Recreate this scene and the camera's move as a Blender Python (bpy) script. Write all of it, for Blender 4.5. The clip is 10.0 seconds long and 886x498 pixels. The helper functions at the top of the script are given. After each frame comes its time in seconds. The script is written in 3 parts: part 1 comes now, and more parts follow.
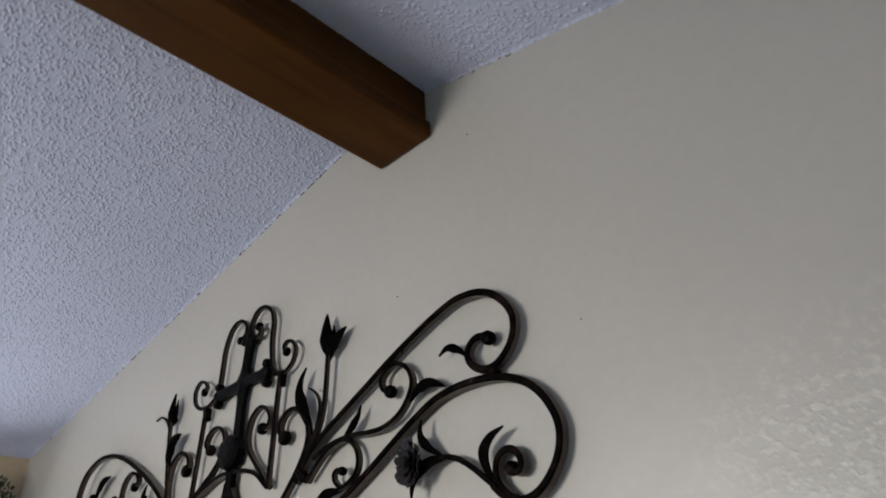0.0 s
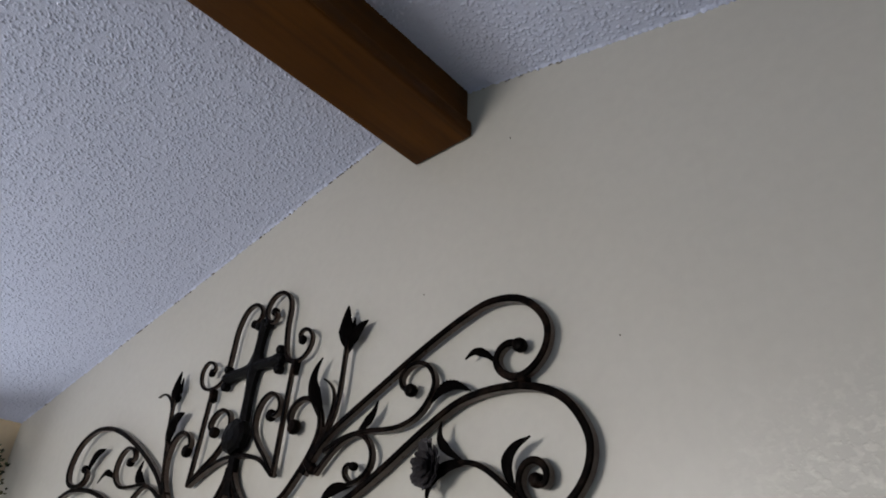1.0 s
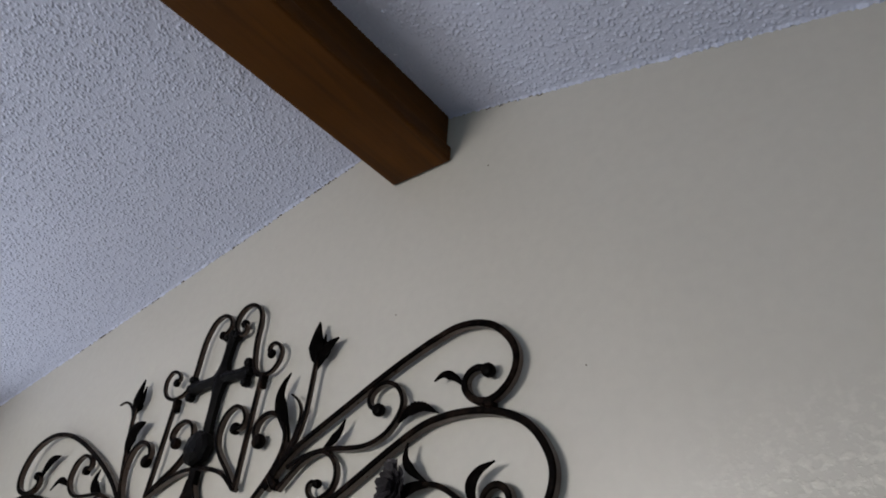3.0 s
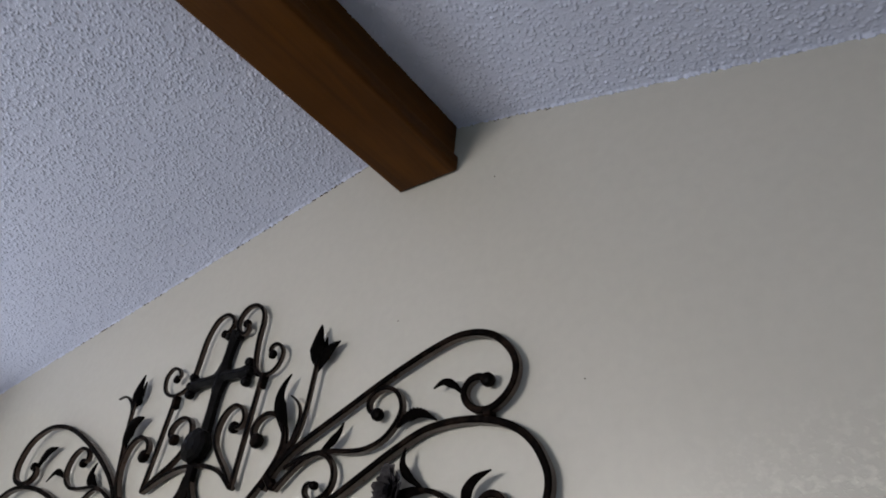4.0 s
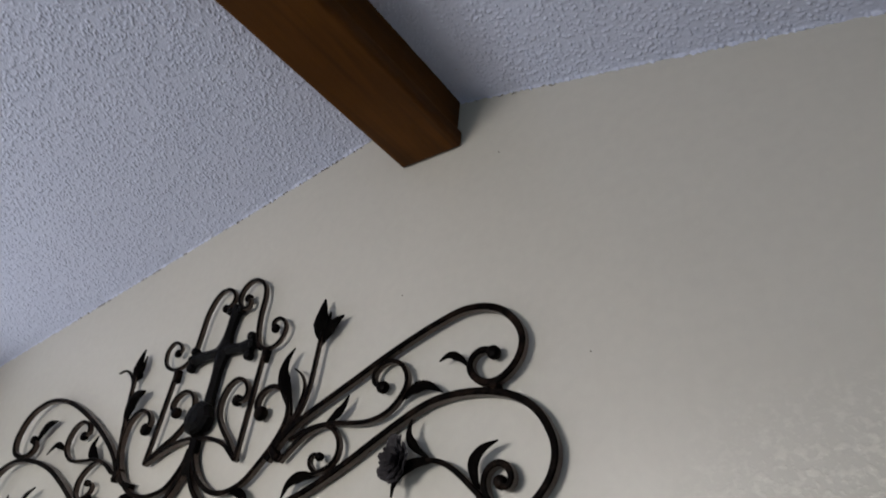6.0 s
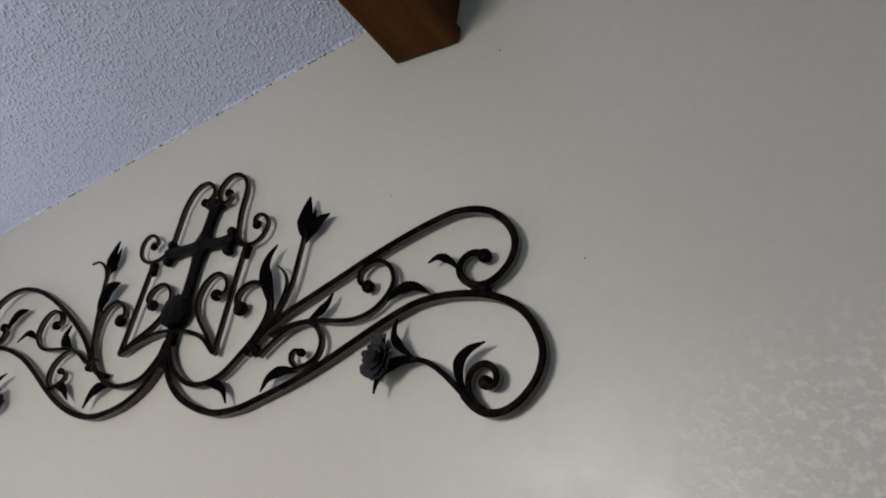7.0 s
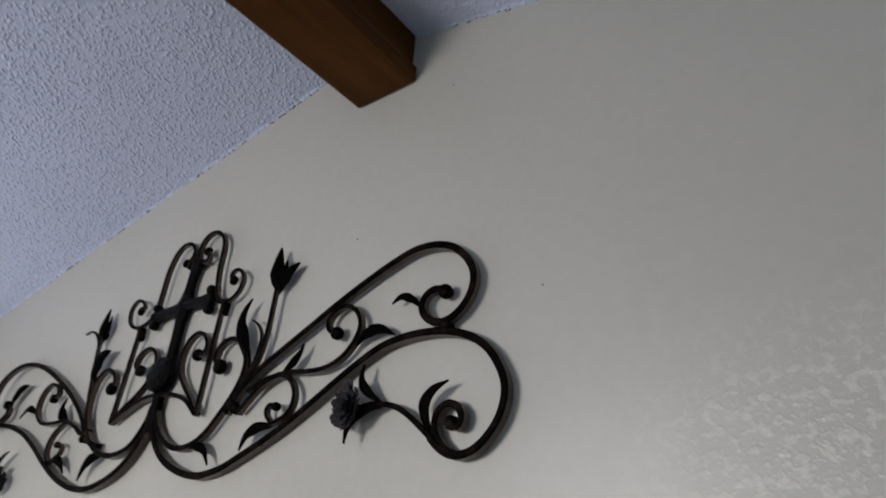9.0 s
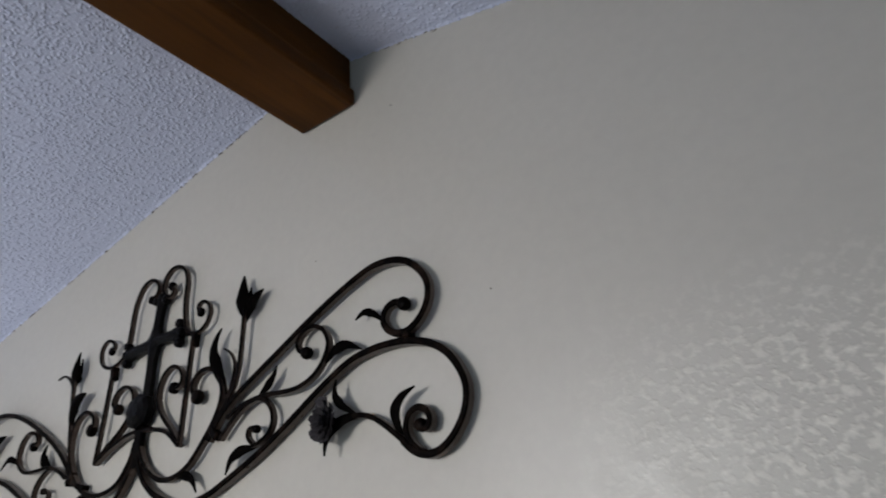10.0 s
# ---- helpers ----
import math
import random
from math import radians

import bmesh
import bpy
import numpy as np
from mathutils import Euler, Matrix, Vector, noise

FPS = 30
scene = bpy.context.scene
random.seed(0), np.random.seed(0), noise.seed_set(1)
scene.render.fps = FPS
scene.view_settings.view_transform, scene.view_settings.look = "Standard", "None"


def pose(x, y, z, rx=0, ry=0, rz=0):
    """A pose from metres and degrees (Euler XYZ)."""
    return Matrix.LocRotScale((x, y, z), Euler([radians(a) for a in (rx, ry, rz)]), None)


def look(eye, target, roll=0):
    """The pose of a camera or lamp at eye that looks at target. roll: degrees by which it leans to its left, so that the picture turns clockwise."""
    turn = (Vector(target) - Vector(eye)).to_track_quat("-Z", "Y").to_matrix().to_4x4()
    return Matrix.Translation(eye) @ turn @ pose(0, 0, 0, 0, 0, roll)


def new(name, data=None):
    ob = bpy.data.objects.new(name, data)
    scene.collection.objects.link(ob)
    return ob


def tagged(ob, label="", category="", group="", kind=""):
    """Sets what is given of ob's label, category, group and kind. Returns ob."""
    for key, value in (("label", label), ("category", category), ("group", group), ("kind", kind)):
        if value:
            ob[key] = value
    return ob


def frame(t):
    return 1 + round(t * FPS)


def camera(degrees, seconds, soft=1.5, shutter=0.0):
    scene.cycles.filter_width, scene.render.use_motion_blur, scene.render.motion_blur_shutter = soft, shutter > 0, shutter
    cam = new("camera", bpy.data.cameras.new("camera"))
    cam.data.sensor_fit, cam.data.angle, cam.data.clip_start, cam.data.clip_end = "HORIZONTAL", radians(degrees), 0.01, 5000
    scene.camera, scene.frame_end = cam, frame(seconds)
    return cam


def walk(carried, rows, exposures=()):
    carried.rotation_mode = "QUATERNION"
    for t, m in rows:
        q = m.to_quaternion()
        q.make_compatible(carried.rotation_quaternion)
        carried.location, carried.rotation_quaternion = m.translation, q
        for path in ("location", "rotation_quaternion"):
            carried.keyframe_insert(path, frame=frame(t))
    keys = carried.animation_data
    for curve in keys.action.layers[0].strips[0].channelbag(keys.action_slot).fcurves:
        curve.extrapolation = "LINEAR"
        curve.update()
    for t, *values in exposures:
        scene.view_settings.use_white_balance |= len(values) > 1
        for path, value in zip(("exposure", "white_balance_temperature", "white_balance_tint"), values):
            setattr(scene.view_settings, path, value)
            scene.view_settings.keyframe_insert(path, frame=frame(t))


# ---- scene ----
cam = camera(69.1, 10.0, 1.8, 0.5)
PATH = [
    (0, (1.156, -0.655, 1.795), (-0.007, 0.626, 2.799), -3.2),
    (0.3, (1.128, -0.666, 1.796), (-0.027, 0.611, 2.813), -0.6),
    (0.5, (1.123, -0.67, 1.8), (-0.04, 0.599, 2.818), -0.8),
    (1, (1.104, -0.677, 1.796), (-0.051, 0.598, 2.816), 2.4),
    (1.5, (1.108, -0.681, 1.802), (0.01, 0.629, 2.841), 0.7),
    (2, (1.106, -0.697, 1.803), (0.021, 0.625, 2.84), 1.5),
    (2.2, (1.112, -0.682, 1.792), (0.026, 0.615, 2.859), 2.4),
    (3.3, (1.112, -0.7, 1.799), (0.047, 0.617, 2.863), 4.4),
    (3.5, (1.108, -0.696, 1.798), (0.038, 0.602, 2.88), 5.5),
    (4, (1.115, -0.711, 1.796), (0.048, 0.594, 2.872), 5.9),
    (4.5, (1.108, -0.717, 1.795), (0.025, 0.574, 2.872), 6.3),
    (5, (1.113, -0.725, 1.799), (0.037, 0.565, 2.884), 5.7),
    (5.2, (1.115, -0.721, 1.793), (0.028, 0.571, 2.865), 6.3),
    (6.3, (1.076, -0.725, 1.78), (0.044, 0.691, 2.745), 5.7),
    (6.5, (1.06, -0.713, 1.774), (0.064, 0.772, 2.669), 6.6),
    (6.8, (1.052, -0.709, 1.769), (0.018, 0.799, 2.579), 7.3),
    (7, (1.055, -0.704, 1.772), (0.016, 0.799, 2.586), 7.2),
    (7.3, (1.06, -0.71, 1.781), (0.027, 0.769, 2.644), 6.4),
    (7.5, (1.064, -0.708, 1.783), (0.043, 0.76, 2.677), 5.8),
    (7.8, (1.056, -0.713, 1.781), (0.0, 0.727, 2.682), 4.2),
    (8, (1.052, -0.685, 1.781), (-0.041, 0.733, 2.673), 4.7),
    (8.3, (1.077, -0.67, 1.773), (0.012, 0.778, 2.65), 4.1),
    (8.5, (1.084, -0.631, 1.782), (0.086, 0.86, 2.665), 4.4),
    (9, (1.123, -0.638, 1.784), (0.034, 0.766, 2.701), 3.3),
    (9.3, (1.152, -0.651, 1.781), (0.024, 0.725, 2.694), 1.8),
    (9.5, (1.16, -0.648, 1.779), (0.028, 0.717, 2.703), -0.5),
    (10, (1.177, -0.685, 1.78), (0.175, 0.796, 2.676), -4.8),
]
walk(cam, [(t, look(eye, target, roll)) for t, eye, target, roll in PATH],
     exposures=[(0, -0.10, 6470, 10), (2, -0.10, 6470, 10), (3.5, -0.05, 6420, 10), (5, -0.02, 6420, 10), (6.3, -0.06, 6530, 10), (6.6, -0.09, 6530, 10),
                (7.2, -0.16, 6400, 10), (7.8, -0.15, 6210, 10), (10, -0.15, 6230, 10)])

# ---- light ----
world = bpy.data.worlds.new("sky")
scene.world = world
world.use_nodes = True
wn = world.node_tree.nodes
sky = wn.new("ShaderNodeTexSky")
sky.sky_type, sky.sun_disc = "NISHITA", False
sky.sun_elevation, sky.sun_rotation = radians(38), radians(200)
wn["Background"].inputs["Strength"].default_value = 0.08
world.node_tree.links.new(sky.outputs["Color"], wn["Background"].inputs["Color"])


def window_light(name, place, target, width, height, watts, colour, spread=180):
    data = bpy.data.lights.new(name, "AREA")
    data.shape, data.size, data.size_y = "RECTANGLE", width, height
    data.energy, data.color, data.spread = watts, colour, radians(spread)
    ob = new(name, data)
    ob.matrix_world = look(place, target)
    return ob


BACK_WIN = (-0.52, 0.42, 1.54, 2.26)      # x from, to; z from, to, in the back wall
FILL_WIN = (1.05, 2.05, 1.05, 2.05)    # x from, to; z from, to, in the back wall; added for fill light
LEFT_WIN = (-1.95, -0.04, 0.85, 2.22)     # y from, to; z from, to, in the left wall
window_light("daylight_back", (-0.05, -2.66, 1.90), (0.05, 0, 1.22), 0.74, 0.48, 16.8, (0.978, 0.955, 0.933), 100)
window_light("daylight_left", (-1.44, -1.05, 1.58), (-0.70, -1.02, 2.60), 1.60, 0.80, 6.6, (0.86, 0.93, 1.0), 118)
# no such window is known: added to lift the shade beside the beam
window_light("fill_right", (1.55, -2.66, 1.55), (0.95, -0.9, 2.55), 0.90, 0.90, 3.0, (0.64, 0.83, 1.0), 120)


# ---- materials ----
def material(name, rough=0.5, metal=0.0, spec=0.5):
    m = bpy.data.materials.new(name)
    m.use_nodes = True
    b = m.node_tree.nodes["Principled BSDF"]
    b.inputs["Roughness"].default_value = rough
    b.inputs["Metallic"].default_value = metal
    b.inputs["Specular IOR Level"].default_value = spec
    return m, m.node_tree.nodes, m.node_tree.links, b


def coords(nodes, links, scale=(1, 1, 1), rot=(0, 0, 0)):
    c = nodes.new("ShaderNodeTexCoord")
    mp = nodes.new("ShaderNodeMapping")
    mp.inputs["Scale"].default_value = scale
    mp.inputs["Rotation"].default_value = rot
    links.new(c.outputs["Object"], mp.inputs["Vector"])
    return mp.outputs["Vector"]


def noise_tex(nodes, links, vec, scale, detail=4.0, rough=0.55, distort=0.0):
    n = nodes.new("ShaderNodeTexNoise")
    n.inputs["Scale"].default_value, n.inputs["Detail"].default_value = scale, detail
    n.inputs["Roughness"].default_value, n.inputs["Distortion"].default_value = rough, distort
    links.new(vec, n.inputs["Vector"])
    return n.outputs["Fac"]


def ramp(nodes, links, fac, stops):
    r = nodes.new("ShaderNodeValToRGB")
    while len(r.color_ramp.elements) < len(stops):
        r.color_ramp.elements.new(0.5)
    for e, (p, c) in zip(r.color_ramp.elements, stops):
        e.position, e.color = p, (*c, 1) if len(c) == 3 else c
    links.new(fac, r.inputs["Fac"])
    return r.outputs["Color"]


def mix(nodes, links, fac, a, b, mode="MIX"):
    n = nodes.new("ShaderNodeMix")
    n.data_type, n.blend_type = "RGBA", mode
    for key, v in ((0, fac), (6, a), (7, b)):
        if isinstance(v, (int, float)):
            n.inputs[key].default_value = v
        elif isinstance(v, tuple):
            n.inputs[key].default_value = (*v, 1)
        else:
            links.new(v, n.inputs[key])
    return n.outputs[2]


def bump(nodes, links, height, strength, distance, normal=None):
    b = nodes.new("ShaderNodeBump")
    b.inputs["Strength"].default_value, b.inputs["Distance"].default_value = strength, distance
    links.new(height, b.inputs["Height"])
    if normal is not None:
        links.new(normal, b.inputs["Normal"])
    return b.outputs["Normal"]


def wall_paint(name, light, dark):
    """Eggshell paint over trowelled knockdown plaster, with sheen painted onto the plaster's high spots."""
    m, n, l, b = material(name, 0.4, spec=0.8)
    v = coords(n, l)
    col = mix(n, l, noise_tex(n, l, v, 1.7, 3), dark, light)
    col = mix(n, l, ramp(n, l, noise_tex(n, l, v, 55, 5), [(0.35, (0, 0, 0)), (0.7, (0.12, 0.12, 0.12))]), col, (0.30, 0.28, 0.25))
    plates = ramp(n, l, noise_tex(n, l, v, 84, 1.8, 0.5, 0.0), [(0.50, (0, 0, 0)), (0.57, (0.55, 0.55, 0.55)), (0.67, (1, 1, 1))])
    crumbs = ramp(n, l, noise_tex(n, l, v, 190, 2.0, 0.6, 0.0), [(0.55, (0, 0, 0)), (0.66, (1, 1, 1))])
    plates = mix(n, l, 0.35, plates, crumbs)
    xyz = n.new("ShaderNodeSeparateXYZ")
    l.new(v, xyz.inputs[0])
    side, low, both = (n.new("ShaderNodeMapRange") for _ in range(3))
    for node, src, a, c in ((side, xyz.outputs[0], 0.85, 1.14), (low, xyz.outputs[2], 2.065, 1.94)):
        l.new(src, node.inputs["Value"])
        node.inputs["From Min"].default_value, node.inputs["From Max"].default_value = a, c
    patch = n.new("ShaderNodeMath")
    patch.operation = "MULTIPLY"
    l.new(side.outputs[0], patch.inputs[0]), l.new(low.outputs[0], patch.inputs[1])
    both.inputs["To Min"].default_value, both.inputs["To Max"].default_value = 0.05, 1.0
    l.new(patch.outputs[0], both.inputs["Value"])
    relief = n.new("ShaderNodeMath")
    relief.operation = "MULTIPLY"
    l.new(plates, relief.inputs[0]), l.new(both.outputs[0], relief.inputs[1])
    # sheen on the plaster's high spots, put into the colour as a lighter tone
    sheen_tops = n.new("ShaderNodeMath")
    sheen_tops.operation = "MULTIPLY"
    l.new(plates, sheen_tops.inputs[0]), l.new(patch.outputs[0], sheen_tops.inputs[1])
    l.new(mix(n, l, sheen_tops.outputs[0], col, tuple(1.44 * c for c in light)), b.inputs["Base Color"])
    n1 = bump(n, l, relief.outputs[0], 0.5, 0.0010)
    n2 = bump(n, l, noise_tex(n, l, v, 9, 2), 0.12, 0.004, n1)
    n3 = bump(n, l, noise_tex(n, l, v, 160, 3), 0.06, 0.0006, n2)
    l.new(n3, b.inputs["Normal"])
    l.new(ramp(n, l, noise_tex(n, l, v, 26, 4), [(0.3, (0.39, 0.39, 0.39)), (0.75, (0.49, 0.49, 0.49))]), b.inputs["Roughness"])
    return m


def popcorn_paint():
    m, n, l, b = material("sprayed_ceiling", 0.9, spec=0.2)
    v = coords(n, l)
    col = mix(n, l, noise_tex(n, l, v, 2.2, 4), (0.61, 0.64, 0.80), (0.68, 0.71, 0.865))
    specks = ramp(n, l, noise_tex(n, l, v, 75, 2), [(0.70, (0, 0, 0)), (0.80, (0.5, 0.5, 0.5))])
    l.new(mix(n, l, specks, col, (0.42, 0.40, 0.40)), b.inputs["Base Color"])
    l.new(bump(n, l, noise_tex(n, l, v, 230, 4), 0.5, 0.0012), b.inputs["Normal"])
    return m


def wood(name, dark, light, rough, axis=1, spec=0.4):
    m, n, l, b = material(name, rough, spec=spec)
    s = [26.0, 26.0, 26.0]
    s[axis] = 1.6
    v = coords(n, l, tuple(s))
    grain = noise_tex(n, l, v, 1.0, 6, 0.6, 0.6)
    col = ramp(n, l, grain, [(0.28, dark), (0.72, light)])
    v2 = coords(n, l)
    col = mix(n, l, ramp(n, l, noise_tex(n, l, v2, 5, 3), [(0.35, (0, 0, 0)), (0.75, (0.5, 0.5, 0.5))]), col, dark)
    l.new(col, b.inputs["Base Color"])
    l.new(bump(n, l, grain, 0.18, 0.0015), b.inputs["Normal"])
    l.new(ramp(n, l, noise_tex(n, l, v2, 14, 4), [(0.3, (rough - 0.08,) * 3), (0.7, (rough + 0.12,) * 3)]), b.inputs["Roughness"])
    return m


def iron_paint(name, dark, worn, rough, spec=0.04, ior=1.2):
    m, n, l, b = material(name, rough, 0.0, spec)
    b.inputs["IOR"].default_value = ior
    v = coords(n, l)
    rub = ramp(n, l, noise_tex(n, l, v, 38, 5, 0.65), [(0.48, dark), (0.72, worn)])
    l.new(mix(n, l, noise_tex(n, l, v, 7, 3), rub, dark), b.inputs["Base Color"])
    l.new(bump(n, l, noise_tex(n, l, v, 190, 4), 0.4, 0.0008), b.inputs["Normal"])
    l.new(ramp(n, l, noise_tex(n, l, v, 60, 3), [(0.3, (rough - 0.12,) * 3), (0.7, (rough + 0.15,) * 3)]), b.inputs["Roughness"])
    return m


def plain(name, a, c, rough, scale=20.0, spec=0.4):
    m, n, l, b = material(name, rough, spec=spec)
    v = coords(n, l)
    l.new(mix(n, l, noise_tex(n, l, v, scale, 5), a, c), b.inputs["Base Color"])
    l.new(bump(n, l, noise_tex(n, l, v, scale * 8, 3), 0.2, 0.001), b.inputs["Normal"])
    return m


def leaf_paint():
    m, n, l, b = material("garland_leaf", 0.55, spec=0.3)
    g = n.new("ShaderNodeNewGeometry")
    l.new(ramp(n, l, g.outputs["Random Per Island"], [(0.0, (0.012, 0.018, 0.008)), (0.6, (0.035, 0.048, 0.018)), (1.0, (0.11, 0.12, 0.05))]), b.inputs["Base Color"])
    return m


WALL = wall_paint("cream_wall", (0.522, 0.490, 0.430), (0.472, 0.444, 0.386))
TAN = wall_paint("tan_side_wall", (0.72, 0.57, 0.36), (0.66, 0.52, 0.325))
GREY = plain("grey_bounce_wall", (0.24, 0.27, 0.31), (0.28, 0.31, 0.35), 0.6, 6)
CEIL = popcorn_paint()
BEAM = wood("stained_beam_wood", (0.036, 0.0112, 0.0008), (0.122, 0.043, 0.0038), 0.45, spec=0.10)
IRON = iron_paint("black_bronze_iron", (0.0018, 0.0012, 0.0010), (0.036, 0.022, 0.016), 0.38, 0.10)
# bar sides: a brown finish, its colour lightened for the light they catch
IRON_SIDE = iron_paint("brown_lit_side_iron", (0.056, 0.034, 0.025), (0.140, 0.088, 0.064), 0.36, 0.40, 1.5)
IRON_ROSE = iron_paint("grey_black_iron_rose", (0.026, 0.023, 0.025), (0.085, 0.078, 0.080), 0.5, 0.15)
IRON_LEAF = iron_paint("black_iron_leaf", (0.0014, 0.0011, 0.0010), (0.006, 0.0042, 0.0038), 0.5, 0.03)
IRON_CAST = iron_paint("black_cast_iron", (0.0025, 0.0022, 0.0023), (0.016, 0.0135, 0.0135), 0.36, 0.20)
CARPET = plain("beige_carpet", (0.27, 0.24, 0.20), (0.36, 0.32, 0.27), 0.95, 60, 0.1)
WHITE = plain("white_trim_paint", (0.74, 0.74, 0.72), (0.80, 0.80, 0.78), 0.4, 12)
LEAF = leaf_paint()
TWIG = plain("brown_twig", (0.05, 0.03, 0.02), (0.09, 0.06, 0.04), 0.8)
GLASS = bpy.data.materials.new("window_glass")
GLASS.use_nodes = True
_g = GLASS.node_tree.nodes["Principled BSDF"]
_g.inputs["Roughness"].default_value, _g.inputs["Transmission Weight"].default_value, _g.inputs["IOR"].default_value = 0.0, 1.0, 1.45


# ---- mesh helpers ----
def mesh_from(name, bm, mat):
    bmesh.ops.recalc_face_normals(bm, faces=bm.faces)
    me = bpy.data.meshes.new(name)
    bm.to_mesh(me)
    bm.free()
    me.materials.append(mat)
    return me


def thing(name, bm, mat, label="", category="", kind="", group=""):
    return tagged(new(name, mesh_from(name, bm, mat)), label, category, group, kind)


def part(name, bm, mat, parent, label="", smooth=False, second=None):
    me = mesh_from(name, bm, mat)
    if second:
        me.materials.append(second)
    if smooth:
        me.shade_smooth()
        me.set_sharp_from_angle(angle=radians(38))
    ob = new(name, me)
    ob.parent = parent
    return tagged(ob, label)


def box(bm, x0, x1, y0, y1, z0, z1):
    vs = [bm.verts.new((x, y, z)) for x in (x0, x1) for y in (y0, y1) for z in (z0, z1)]
    for f in ((0, 1, 3, 2), (4, 6, 7, 5), (0, 4, 5, 1), (2, 3, 7, 6), (0, 2, 6, 4), (1, 5, 7, 3)):
        bm.faces.new([vs[i] for i in f])


def boxes(*dims):
    bm = bmesh.new()
    for d in dims:
        box(bm, *d)
    return bm


def bevelled(bm, width, segments=2):
    bmesh.ops.bevel(bm, geom=list(bm.edges), offset=width, segments=segments, affect="EDGES", profile=0.6)
    return bm


# ---- room ----
XL, XR, YB = -1.355, 2.45, -2.6
RIDGE_X, RIDGE_Z, PITCH_L, PITCH_R = 0.430, 2.686, 0.196, 0.2462


def roof(x):
    return RIDGE_Z - (RIDGE_X - x) * PITCH_L if x < RIDGE_X else RIDGE_Z - (x - RIDGE_X) * PITCH_R


def gable(y0, y1):
    bm = bmesh.new()
    outline = [(XL - 0.12, 0), (XR + 0.12, 0), (XR + 0.12, roof(XR) + 0.15), (RIDGE_X, RIDGE_Z + 0.25), (XL - 0.12, roof(XL) + 0.15)]
    a = [bm.verts.new((x, y0, z)) for x, z in outline]
    b = [bm.verts.new((x, y1, z)) for x, z in outline]
    bm.faces.new(a), bm.faces.new(b[::-1])
    for i in range(5):
        bm.faces.new((a[i], b[i], b[(i + 1) % 5], a[(i + 1) % 5]))
    return bm


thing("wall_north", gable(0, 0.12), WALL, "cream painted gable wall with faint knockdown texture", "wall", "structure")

bx0, bx1, bz0, bz1 = BACK_WIN
rx0, rx1, rz0, rz1 = FILL_WIN
thing("wall_south", boxes((XL - 0.12, bx0, YB - 0.12, YB, 0, 2.95), (bx1, rx0, YB - 0.12, YB, 0, 2.95), (rx1, XR + 0.12, YB - 0.12, YB, 0, 2.95),
                          (rx0, rx1, YB - 0.12, YB, 0, rz0), (rx0, rx1, YB - 0.12, YB, rz1, 2.95), (bx0, bx1, YB - 0.12, YB, 0, bz0),
                          (bx0, bx1, YB - 0.12, YB, bz1, 2.95)), WALL, "cream painted wall with two window openings", "wall", "structure")
ly0, ly1, lz0, lz1 = LEFT_WIN
thing("wall_west", boxes((XL - 0.12, XL, YB, ly0, 0, 2.5), (XL - 0.12, XL, ly1, 0, 0, 2.5), (XL - 0.12, XL, ly0, ly1, 0, lz0),
                         (XL - 0.12, XL, ly0, ly1, lz1, 2.5)), TAN, "tan painted side wall with a window opening", "wall", "structure")
# unseen side wall, its grey chosen to dim and cool bounced light
thing("wall_east", boxes((XR, XR + 0.12, YB, 0, 0, 2.4)), GREY, "plain grey painted side wall", "wall", "structure")
thing("floor", boxes((XL - 0.12, XR + 0.12, YB - 0.12, 0.12, -0.1, 0)), CARPET, "beige carpeted floor", "floor", "structure")


